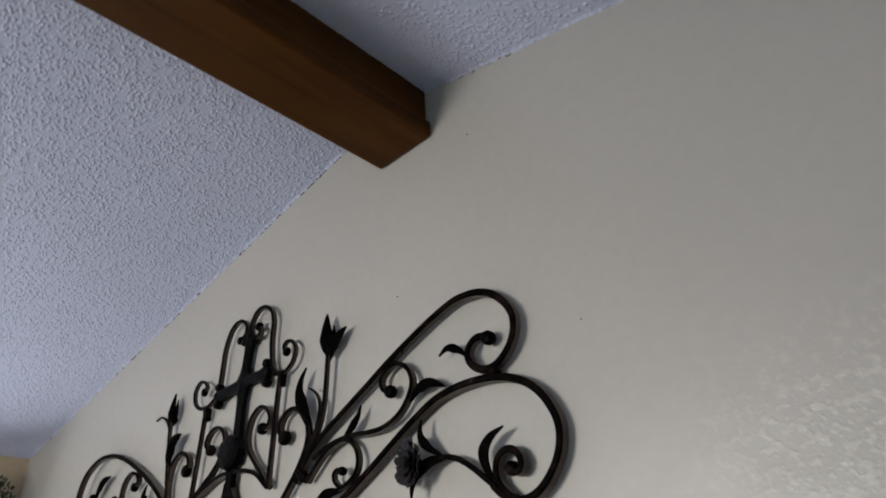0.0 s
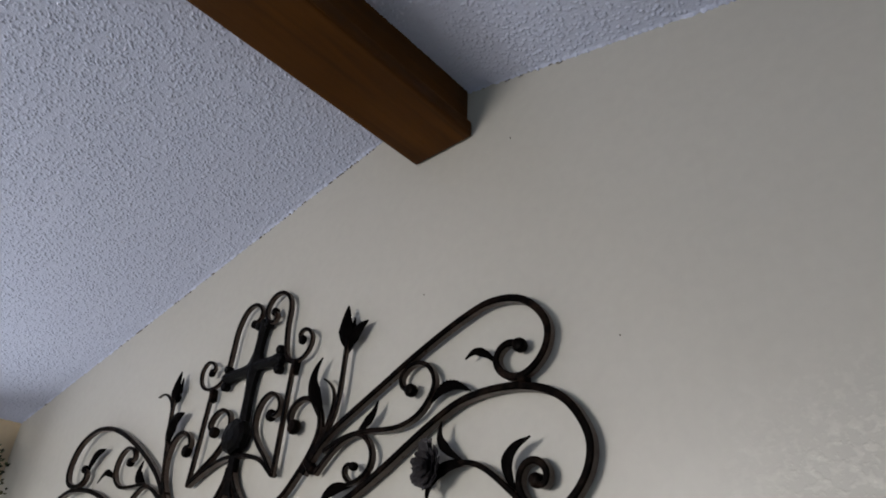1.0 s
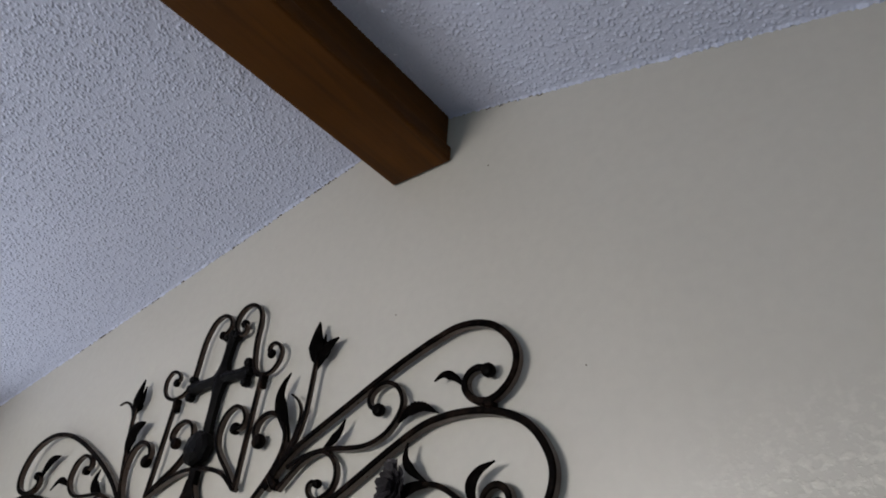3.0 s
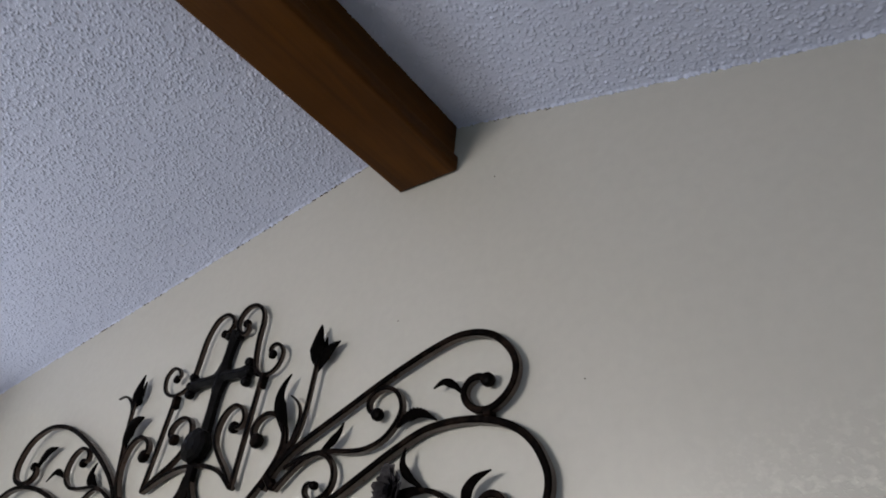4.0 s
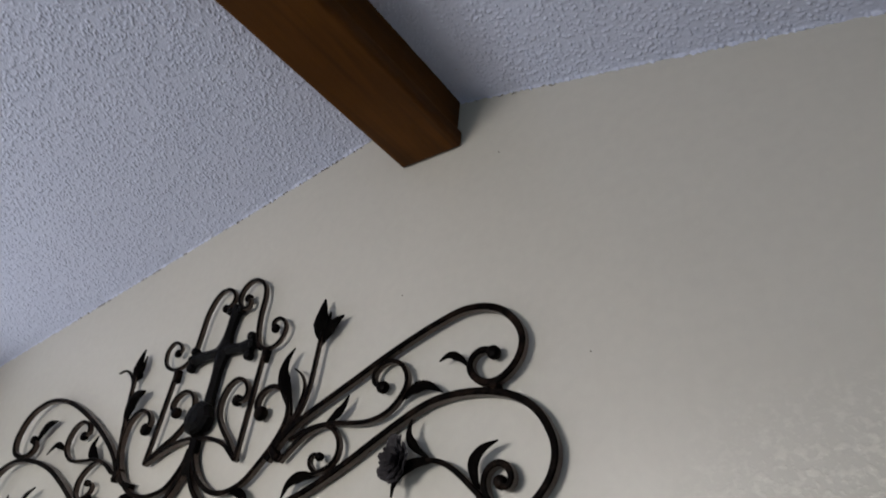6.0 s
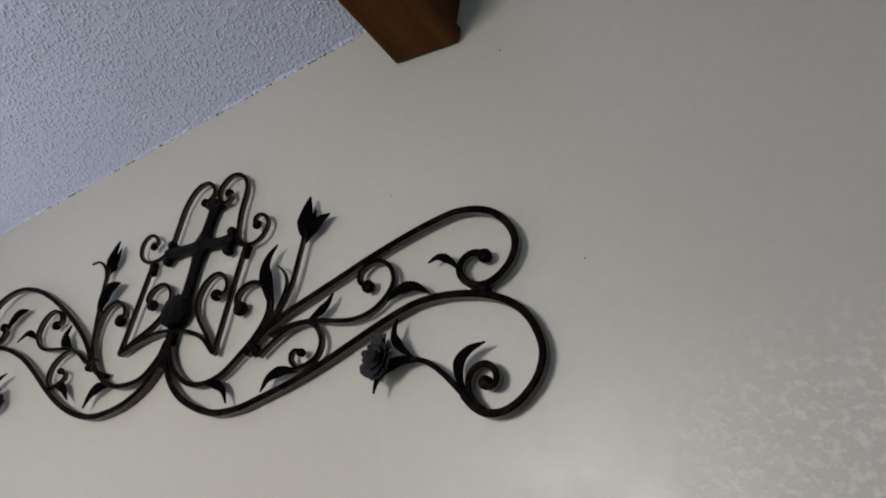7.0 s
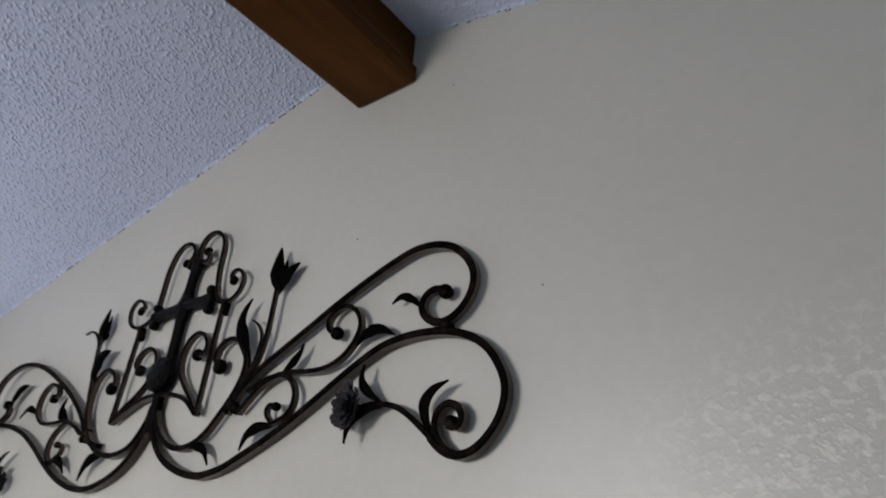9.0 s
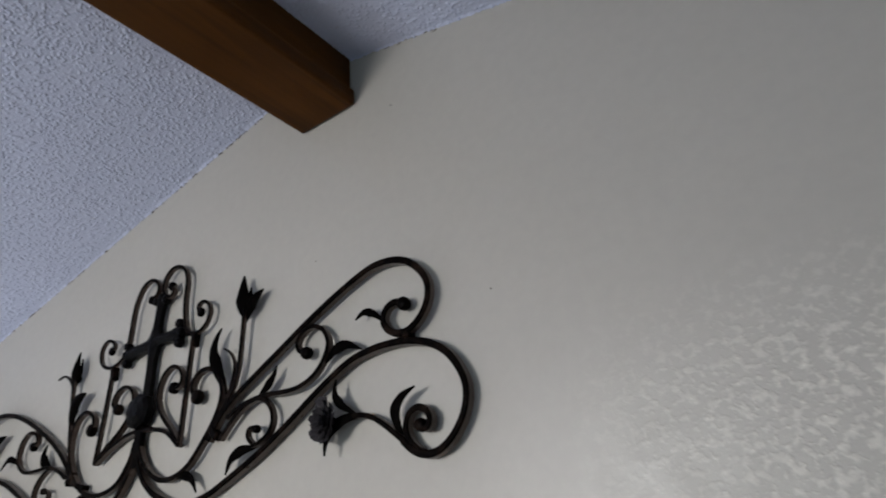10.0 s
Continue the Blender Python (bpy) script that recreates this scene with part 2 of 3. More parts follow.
def sprayed_slab(name, x0, x1, end, depth, seed, label):
    """A ceiling slope with sprayed lumps as real relief near the gable wall, plain behind."""
    rng = np.random.default_rng(seed)
    step = 0.0012
    nx, ny = int(round((x1 - x0) / step)) + 1, int(round(depth / step)) + 1
    h = np.zeros((nx, ny))
    count = int((x1 - x0) * depth * 66000)
    cx, cy = rng.uniform(0, nx - 1, count), rng.uniform(0, ny - 1, count)
    big = rng.uniform(0, 1, count) < 0.27
    rad = np.where(big, rng.uniform(1.1, 2.1, count), rng.uniform(0.7, 1.5, count))
    tall = np.where(big, rng.uniform(0.0008, 0.0022, count), rng.uniform(0.0001, 0.0006, count))
    turn, stretch = rng.uniform(0, np.pi, count), rng.uniform(1.0, 1.8, count)
    ix, iy = np.round(cx).astype(int), np.round(cy).astype(int)
    for dx in range(-5, 6):
        for dy in range(-5, 6):
            gx, gy = ix + dx, iy + dy
            ok = (gx >= 0) & (gx < nx) & (gy >= 0) & (gy < ny)
            px, py = gx - cx, gy - cy
            a = (px * np.cos(turn) + py * np.sin(turn)) / (rad * stretch)
            b = (-px * np.sin(turn) + py * np.cos(turn)) / rad
            val = tall * np.clip(1.15 - (a * a + b * b), 0, 1) ** 0.6
            np.maximum.at(h, (gx[ok], gy[ok]), val[ok])
    h += rng.uniform(0, 0.0004, h.shape)
    lip = np.convolve(rng.uniform(0, 1, nx) ** 3, np.ones(4) / 4, "same") * 0.0085     # spray built up unevenly against the wall
    h[:, :5] += lip[:, None] * np.array([1.0, 0.9, 0.65, 0.35, 0.12])
    h[:, -1] = 0
    xs, ys = np.linspace(x0, x1, nx), np.linspace(0, -depth, ny)
    zs = np.array([roof(x) for x in xs])
    co = np.empty((nx, ny, 3))
    co[:, :, 0], co[:, :, 1], co[:, :, 2] = xs[:, None], ys[None, :], zs[:, None] - h
    i, j = np.meshgrid(np.arange(nx - 1), np.arange(ny - 1), indexing="ij")
    k = (i * ny + j).ravel()
    quads = np.stack([k, k + 1, k + ny + 1, k + ny], 1)
    n0 = nx * ny
    far = YB - 0.1
    extra = np.array([(x0, -depth, roof(x0)), (x1, -depth, roof(x1)), (x1, far, roof(x1)), (x0, far, roof(x0)),
                      (x0, 0.0, roof(x0) + 0.06), (end, 0.0, roof(end) + 0.06), (end, far, roof(end) + 0.06), (x0, far, roof(x0) + 0.06),
                      (x1, 0.0, roof(x1)), (end, 0.0, roof(end)), (end, far, roof(end))])
    more = np.array([(0, 3, 2, 1), (4, 5, 6, 7), (8, 2, 10, 9)]) + n0
    verts, faces = np.vstack([co.reshape(-1, 3), extra]), np.vstack([quads, more])
    me = bpy.data.meshes.new(name)
    me.vertices.add(len(verts)), me.loops.add(len(faces) * 4), me.polygons.add(len(faces))
    me.vertices.foreach_set("co", verts.astype(np.float32).ravel())
    me.loops.foreach_set("vertex_index", faces.astype(np.int32).ravel())
    me.polygons.foreach_set("loop_start", np.arange(0, len(faces) * 4, 4, dtype=np.int32))
    me.update(calc_edges=True)
    me.shade_smooth()
    me.materials.append(CEIL)
    return tagged(new(name, me), label, "ceiling", "", "structure")


sprayed_slab("ceiling_west", XL - 0.02, RIDGE_X, RIDGE_X, 0.76, 3, "white sprayed popcorn ceiling slope, slightly bluish")
sprayed_slab("ceiling_east", RIDGE_X, 1.45, XR + 0.02, 0.46, 4, "white sprayed popcorn ceiling slope, slightly bluish")

# ridge beam: a boxed beam with a wider, round-edged board below
BX0, BX1, BZ = 0.414, 0.551, 2.545
beam = tagged(new("ridge_beam"), "dark brown stained wooden ridge beam under the vaulted ceiling", "beam", "", "structure")
part("bottom_board", bevelled(boxes((BX0, BX1, YB, -0.001, BZ, BZ + 0.034)), 0.007, 3), BEAM, beam)
part("side_board", bevelled(boxes((BX1 - 0.034, BX1 - 0.012, YB, -0.001, BZ + 0.0345, 2.72)), 0.002, 1), BEAM, beam)
part("side_board", bevelled(boxes((BX0 + 0.004, BX0 + 0.025, YB, -0.001, BZ + 0.0345, 2.72)), 0.002, 1), BEAM, beam)

# ---- windows ----


def window(name, place, width, height, label):
    """A double-hung window; its own x runs along the wall, y through it to the outside."""
    w = tagged(new(name), label, "window", "", "structure")
    f = 0.045
    part("window_frame", bevelled(boxes((-width / 2, -width / 2 + f, 0.0, 0.1, 0, height), (width / 2 - f, width / 2, 0.0, 0.1, 0, height),
                                        (-width / 2 + f, width / 2 - f, 0.0, 0.1, 0, f), (-width / 2 + f, width / 2 - f, 0.0, 0.1, height - f, height)), 0.003, 1), WHITE, w)
    part("meeting_rail", bevelled(boxes((-width / 2 + f, width / 2 - f, 0.04, 0.08, height / 2 - 0.02, height / 2 + 0.02)), 0.003, 1), WHITE, w)
    part("window_sill", bevelled(boxes((-width / 2 - 0.04, width / 2 + 0.04, -0.07, -0.002, -0.025, 0.0)), 0.005, 2), WHITE, w)
    for z0, z1 in ((f, height / 2 - 0.02), (height / 2 + 0.02, height - f)):
        p = part("pane", boxes((-width / 2 + f, width / 2 - f, 0.083, 0.087, z0, z1)), GLASS, w)
        p.visible_shadow = False
    w.matrix_world = place
    return w


window("window_1", pose((bx0 + bx1) / 2, YB, bz0, 0, 0, 180), bx1 - bx0, bz1 - bz0, "white double-hung window with daylight behind")
# unseen opening added round the right-hand fill lamp
window("fill_window", pose((rx0 + rx1) / 2, YB, rz0, 0, 0, 180), rx1 - rx0, rz1 - rz0, "wide white double-hung window with daylight behind")
window("window_2", pose(XL, (ly0 + ly1) / 2, lz0, 0, 0, 90), ly1 - ly0, lz1 - lz0, "wide white double-hung window beside a leafy garland")

# ---- iron wall grille ----
GZ, GY = 2.0975, -0.012                      # the boss's height, the bars' middle in front of the wall
grille = tagged(new("iron_wall_grille"), "black-bronze wrought iron wall grille with cross, scrolls, leaves and flowers", "wall decor")
grille.matrix_world = pose(-0.002, GY, GZ)


def spline(pts, step=0.004):
    """Catmull-Rom through the control points, evenly stepped."""
    p = [np.array(q, float) for q in pts]
    p = [2 * p[0] - p[1]] + p + [2 * p[-1] - p[-2]]
    out = []
    for a, b, c, d in zip(p, p[1:], p[2:], p[3:]):
        n = max(2, int(np.linalg.norm(c - b) / step))
        for i in range(n):
            t = i / n
            out.append(0.5 * (2 * b + (c - a) * t + (2 * a - 5 * b + 4 * c - d) * t * t + (3 * b - a - 3 * c + d) * t ** 3))
    out.append(p[-2])
    return out


BENT = 0.09                               # slope of the west bars off the wall past 0.6 m, set to fit the camera's view


def strap(bm, pts, wide, deep, side, taper=0.0, lift=0.0, knob=0.0, y0=0.0):
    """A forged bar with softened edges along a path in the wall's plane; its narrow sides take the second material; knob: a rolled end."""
    line = spline(pts)
    for _ in range(3):
        line = line[:1] + [(p + 2 * q + r) / 4 for p, q, r in zip(line, line[1:], line[2:])] + line[-1:]
    n, rings = len(line), []
    for i, q in enumerate(line):
        d = line[min(i + 1, n - 1)] - line[max(i - 1, 0)]
        d = d / (np.linalg.norm(d) or 1)
        nx, nz = -d[1], d[0]
        w = wide / 2 * (1 - taper * i / (n - 1))
        e, c = deep / 2, min(wide, deep) * 0.18
        y = y0 - lift * i / (n - 1) - (BENT * max(0.0, q[0] - 0.6) if side < 0 else 0.0)
        prof = ((w, -e + c), (w - c, -e), (-w + c, -e), (-w, -e + c), (-w, e - c), (-w + c, e), (w - c, e), (w, e - c))
        rings.append([bm.verts.new((side * (q[0] + nx * a), y + b, q[1] + nz * a)) for a, b in prof])
    for r, s in zip(rings, rings[1:]):
        for k in range(8):
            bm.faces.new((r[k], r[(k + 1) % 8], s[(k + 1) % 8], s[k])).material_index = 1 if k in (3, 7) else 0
    bm.faces.new(rings[0]), bm.faces.new(rings[-1])
    if knob:
        q = line[-1]
        drum(bm, side * q[0], y0 - lift - (BENT * max(0.0, q[0] - 0.6) if side < 0 else 0.0), q[1], knob, deep * 1.05)


def drum(bm, x, y, z, r, deep, seg=14):
    """A rolled or forged boss: a short round with a domed face."""
    rings = []
    for f, yy in ((0.85, deep / 2), (1.0, deep / 4), (1.0, -deep / 4), (0.82, -deep * 0.5), (0.4, -deep * 0.62)):
        rings.append([bm.verts.new((x + r * f * math.cos(2 * math.pi * k / seg), y + yy, z + r * f * math.sin(2 * math.pi * k / seg))) for k in range(seg)])
    for a, b in zip(rings, rings[1:]):
        for k in range(seg):
            bm.faces.new((a[k], a[(k + 1) % seg], b[(k + 1) % seg], b[k]))
    bm.faces.new(rings[0]), bm.faces.new(rings[-1])


def blade(bm, pts, wide, side, lift=0.01, fold=0.35, notch=0.0, peak=0.4, y0=0.0):
    """A hammered leaf along a path: folded on its midrib, bent off the wall, with thickness."""
    line = spline(pts, 0.003)
    n, rows = len(line), []
    for i, q in enumerate(line):
        t = i / (n - 1)
        d = line[min(i + 1, n - 1)] - line[max(i - 1, 0)]
        d = d / (np.linalg.norm(d) or 1)
        nx, nz = -d[1], d[0]
        w = wide / 2 * (min(1, t / peak) ** 0.7 if t < peak else max(0.02, (1 - (t - peak) / (1 - peak))) ** 0.75)
        if notch and i % 2:
            w *= 1 - notch
        w = max(w, 0.0012)
        y = y0 - lift * math.sin(t * math.pi * 0.62)
        row = []
        for s, k in ((-1, 0), (-0.5, 0.6), (0, 1), (0.5, 0.6), (1, 0)):
            row.append((side * (q[0] + nx * w * s), y + fold * w * (k - 1) * -1 - fold * w, q[1] + nz * w * s))
        rows.append(row)
    front = [[bm.verts.new(v) for v in r] for r in rows]
    back = [[bm.verts.new((v[0], v[1] + 0.0022, v[2])) for v in r] for r in rows]
    for a, b in zip(front, front[1:]):
        for k in range(4):
            bm.faces.new((a[k], a[k + 1], b[k + 1], b[k]))
    for a, b in zip(back, back[1:]):
        for k in range(4):
            bm.faces.new((a[k], b[k], b[k + 1], a[k + 1]))
    for k in (0, 4):
        for i in range(n - 1):
            bm.faces.new((front[i][k], front[i + 1][k], back[i + 1][k], back[i][k]))
    for i in (0, n - 1):
        for k in range(4):
            bm.faces.new((front[i][k], front[i][k + 1], back[i][k + 1], back[i][k]))


# control points from the cross's axis outward: u along the wall, v above the boss; each half is placed to fit the
# camera's view
EAST = {
    "upper_scroll": [(0.222, -0.092), (0.250, -0.057), (0.284, -0.031), (0.344, -0.001), (0.398, 0.025), (0.432, 0.042), (0.480, 0.064), (0.537, 0.087), (0.585, 0.102),
                     (0.610, 0.104), (0.635, 0.101), (0.662, 0.090), (0.685, 0.068), (0.696, 0.046), (0.696, 0.027), (0.688, 0.008), (0.672, -0.008), (0.654, -0.016),
                     (0.634, -0.013), (0.619, -0.001), (0.613, 0.014), (0.620, 0.028), (0.636, 0.034), (0.650, 0.028)],
    "lower_scroll": [(0.008, -0.054), (0.018, -0.104), (0.054, -0.144), (0.106, -0.171), (0.171, -0.186), (0.228, -0.180), (0.272, -0.165), (0.342, -0.137), (0.404, -0.106),
                     (0.454, -0.078), (0.500, -0.053), (0.545, -0.033), (0.582, -0.026), (0.616, -0.025), (0.648, -0.028), (0.679, -0.036), (0.705, -0.049), (0.723, -0.065),
                     (0.735, -0.083), (0.743, -0.101), (0.745, -0.119), (0.740, -0.140), (0.729, -0.158), (0.713, -0.174), (0.695, -0.183), (0.674, -0.184), (0.655, -0.175), (0.640, -0.161)],
    "inner_curl": [(0.666, -0.179), (0.652, -0.166), (0.645, -0.149), (0.649, -0.131), (0.665, -0.122), (0.681, -0.129), (0.687, -0.142), (0.683, -0.152), (0.675, -0.153), (0.669, -0.146)],
    "flower_stem": [(0.663, -0.177), (0.651, -0.169), (0.632, -0.154), (0.609, -0.135), (0.589, -0.122), (0.570, -0.115), (0.549, -0.113), (0.524, -0.113)],
    "side_scroll": [(0.268, -0.062), (0.310, -0.048), (0.360, -0.044), (0.404, -0.048), (0.439, -0.048), (0.472, -0.037), (0.494, -0.016), (0.503, 0.007), (0.492, 0.031), (0.468, 0.043),
                    (0.446, 0.038), (0.434, 0.024), (0.440, 0.008), (0.454, 0.003)],
    "small_scroll": [(0.252, -0.095), (0.284, -0.068), (0.312, -0.052), (0.345, -0.046), (0.369, -0.057), (0.382, -0.076), (0.382, -0.095), (0.371, -0.109), (0.349, -0.118), (0.336, -0.119)],
    "small_hook": [(0.341, -0.119), (0.324, -0.104), (0.326, -0.091), (0.337, -0.089), (0.344, -0.094)],
    "tulip_stem": [(0.215, -0.088), (0.242, -0.058), (0.268, -0.032), (0.284, -0.005), (0.292, 0.028), (0.295, 0.071), (0.297, 0.111), (0.298, 0.121)],
    "curled_tendril": [(0.247, -0.054), (0.264, -0.034), (0.278, 0.002), (0.280, 0.028), (0.268, 0.048), (0.249, 0.061)],
    "upright_bar": [(0.138, -0.088), (0.141, -0.036), (0.144, 0.010), (0.147, 0.058), (0.151, 0.107)],
    "top_scroll": [(0.133, 0.120), (0.121, 0.135), (0.114, 0.158), (0.109, 0.196), (0.110, 0.236), (0.100, 0.263), (0.076, 0.280), (0.049, 0.281), (0.031, 0.264), (0.029, 0.242),
                   (0.044, 0.223), (0.063, 0.219), (0.069, 0.231), (0.057, 0.242)],
    "shoulder_scroll": [(0.121, 0.135), (0.141, 0.119), (0.169, 0.116), (0.189, 0.129), (0.196, 0.153), (0.180, 0.172), (0.161, 0.174), (0.156, 0.162), (0.166, 0.154)],
    "heart_scroll": [(0.138, -0.086), (0.109, -0.054), (0.079, -0.026), (0.059, 0.000), (0.055, 0.028), (0.067, 0.054), (0.092, 0.066), (0.118, 0.055), (0.130, 0.034), (0.120, 0.020), (0.103, 0.023)],
    "arch_bar": [(0.004, -0.038), (0.035, -0.040), (0.066, -0.046), (0.100, -0.058), (0.137, -0.085)],
    "bowl_scroll": [(0.008, -0.058), (0.022, -0.086), (0.047, -0.114), (0.088, -0.136), (0.130, -0.139), (0.172, -0.124), (0.207, -0.092), (0.232, -0.063), (0.247, -0.036), (0.250, -0.012),
                    (0.239, 0.014), (0.215, 0.033), (0.187, 0.036), (0.166, 0.023), (0.163, 0.004), (0.177, -0.009)],
}
WEST = {
    "upper_scroll": [(0.165, -0.118), (0.195, -0.110), (0.225, -0.094), (0.257, -0.060), (0.306, -0.022), (0.390, 0.027), (0.495, 0.075), (0.582, 0.101), (0.655, 0.103), (0.712, 0.073),
                     (0.731, 0.022), (0.716, -0.016), (0.679, -0.030), (0.647, -0.024), (0.634, -0.005), (0.652, 0.010)],
    "lower_scroll": [(0.004, -0.057), (0.004, -0.093), (0.019, -0.123), (0.044, -0.150), (0.080, -0.173), (0.126, -0.189), (0.174, -0.196), (0.230, -0.190), (0.299, -0.170), (0.371, -0.138),
                     (0.448, -0.098), (0.525, -0.065), (0.612, -0.043), (0.690, -0.039), (0.744, -0.058), (0.774, -0.097), (0.776, -0.145), (0.740, -0.188), (0.690, -0.205)],
    "inner_curl": [(u + 0.034, v - 0.022) for u, v in EAST["inner_curl"]],
    "flower_stem": [(0.715, -0.201), (0.690, -0.189), (0.653, -0.170), (0.608, -0.157), (0.561, -0.163)],
    "side_scroll": [(0.195, -0.112), (0.229, -0.096), (0.277, -0.072), (0.330, -0.056), (0.380, -0.056), (0.436, -0.052), (0.473, -0.032), (0.486, -0.006), (0.476, 0.022), (0.447, 0.036),
                    (0.412, 0.026), (0.401, 0.008), (0.420, 0.001)],
    "small_scroll": [(0.252, -0.087), (0.292, -0.066), (0.326, -0.061), (0.356, -0.075), (0.373, -0.097), (0.369, -0.122), (0.347, -0.140)],
    "small_hook": [(0.346, -0.138), (0.324, -0.130), (0.306, -0.118), (0.314, -0.105), (0.332, -0.104)],
    "tulip_stem": [(0.232, -0.105), (0.239, -0.071), (0.250, -0.036), (0.259, -0.002), (0.271, 0.051), (0.279, 0.100), (0.277, 0.122)],
    "curled_tendril": [(0.279, 0.095), (0.293, 0.119), (0.315, 0.136), (0.336, 0.142), (0.355, 0.138)],
    "upright_bar": [(0.141, -0.077), (0.134, -0.021), (0.127, 0.048), (0.121, 0.109)],
    "top_scroll": [(0.086, 0.128), (0.079, 0.148), (0.076, 0.185), (0.072, 0.232), (0.053, 0.270), (0.024, 0.280), (-0.002, 0.269), (-0.013, 0.250), (-0.006, 0.236), (0.011, 0.232)],
    "shoulder_scroll": [(0.080, 0.142), (0.091, 0.127), (0.114, 0.117), (0.144, 0.117), (0.174, 0.134), (0.183, 0.163), (0.166, 0.181), (0.139, 0.174), (0.127, 0.158), (0.140, 0.153)],
    "heart_scroll": [(0.142, -0.077), (0.106, -0.052), (0.064, -0.028), (0.035, 0.000), (0.028, 0.028), (0.042, 0.052), (0.070, 0.061), (0.095, 0.051), (0.103, 0.033), (0.083, 0.019)],
    "arch_bar": [(-0.004, -0.038), (0.018, -0.038), (0.048, -0.042), (0.092, -0.056), (0.138, -0.077)],
    "bowl_scroll": [(0.004, -0.057), (0.014, -0.090), (0.050, -0.127), (0.111, -0.139), (0.167, -0.126), (0.213, -0.093), (0.243, -0.048), (0.250, -0.006), (0.237, 0.025), (0.208, 0.037),
                    (0.174, 0.024), (0.164, 0.004), (0.176, -0.005)],
}
# leaves: path, width, lift off the bars, notch
EAST_LEAF = {
    "scroll_leaf": ([(0.611, 0.011), (0.597, 0.026), (0.578, 0.034), (0.561, 0.027)], 0.013, 0.006, 0.0),
    "large_leaf": ([(0.641, -0.160), (0.633, -0.143), (0.631, -0.122), (0.644, -0.106), (0.667, -0.096)], 0.017, 0.010, 0.0),
    "feather_leaf": ([(0.495, -0.022), (0.516, -0.008), (0.543, -0.007), (0.571, -0.020)], 0.021, 0.006, 0.22),
    "pointed_leaf": ([(0.340, -0.043), (0.365, -0.031), (0.380, -0.019), (0.388, -0.002)], 0.017, 0.005, 0.0),
    "hooked_leaf": ([(0.345, -0.121), (0.312, -0.122), (0.288, -0.132), (0.276, -0.154)], 0.019, 0.005, 0.0),
    "stem_leaf": ([(0.256, -0.020), (0.238, 0.020), (0.222, 0.055), (0.225, 0.080), (0.239, 0.101)], 0.029, 0.008, 0.0),
    "bowl_leaf": ([(0.126, -0.139), (0.160, -0.139), (0.187, -0.149), (0.203, -0.171)], 0.016, 0.005, 0.0),
    "under_leaf": ([(0.573, -0.114), (0.543, -0.115), (0.522, -0.125), (0.509, -0.142), (0.505, -0.161)], 0.017, 0.014, 0.0),
    "flower_leaf": ([(0.556, -0.111), (0.534, -0.096), (0.522, -0.078), (0.524, -0.056)], 0.014, 0.010, 0.0),
}
WEST_LEAF = {
    "scroll_leaf": ([(0.646, -0.014), (0.641, 0.018), (0.615, 0.041), (0.573, 0.050)], 0.030, 0.004, 0.0),
    "large_leaf": ([(0.690, -0.180), (0.676, -0.158), (0.670, -0.140), (0.675, -0.116)], 0.018, 0.006, 0.0),
    "feather_leaf": ([(0.478, -0.030), (0.508, -0.016), (0.535, -0.011), (0.565, -0.030)], 0.016, 0.004, 0.0),
    "pointed_leaf": ([(0.325, -0.058), (0.352, -0.042), (0.362, -0.028), (0.352, -0.004)], 0.028, 0.004, 0.0),
    "hooked_leaf": ([(0.352, -0.136), (0.326, -0.133), (0.298, -0.141), (0.270, -0.163)], 0.019, 0.004, 0.0),
    "stem_leaf": ([(0.268, 0.010), (0.263, 0.042), (0.246, 0.066), (0.214, 0.079)], 0.046, 0.008, 0.0),
    "bowl_leaf": ([(0.138, -0.134), (0.168, -0.139), (0.188, -0.151), (0.202, -0.180)], 0.024, 0.005, 0.0),
    "under_leaf": ([(0.620, -0.157), (0.585, -0.160), (0.566, -0.176), (0.552, -0.199)], 0.015, 0.006, 0.0),
    "flower_leaf": ([(0.622, -0.154), (0.600, -0.138), (0.576, -0.122), (0.543, -0.105)], 0.017, 0.010, 0.0),
}
# bars: width, depth, taper, radius of the rolled end
BARS = {"upper_scroll": (0.0108, 0.0132, 0.0, 0.0100), "lower_scroll": (0.0112, 0.0155, 0.1, 0.0), "inner_curl": (0.0100, 0.0145, 0.1, 0.0090),
        "flower_stem": (0.0086, 0.0120, 0.2, 0.0), "side_scroll": (0.0082, 0.0120, 0.15, 0.0100), "small_scroll": (0.0080, 0.0115, 0.2, 0.0),
        "small_hook": (0.0068, 0.0100, 0.2, 0.0066), "tulip_stem": (0.0090, 0.0075, 0.1, 0.0), "curled_tendril": (0.0094, 0.0065, 0.7, 0.0),
        "upright_bar": (0.0092, 0.0085, 0.0, 0.0), "top_scroll": (0.0084, 0.0105, 0.1, 0.0090), "shoulder_scroll": (0.0074, 0.0085, 0.15, 0.0090),
        "heart_scroll": (0.0080, 0.0125, 0.15, 0.0110), "arch_bar": (0.0082, 0.0140, 0.1, 0.0), "bowl_scroll": (0.0094, 0.0130, 0.1, 0.0130)}
FRONT = -0.0070                           # the front of every bar, in the grille's own depth


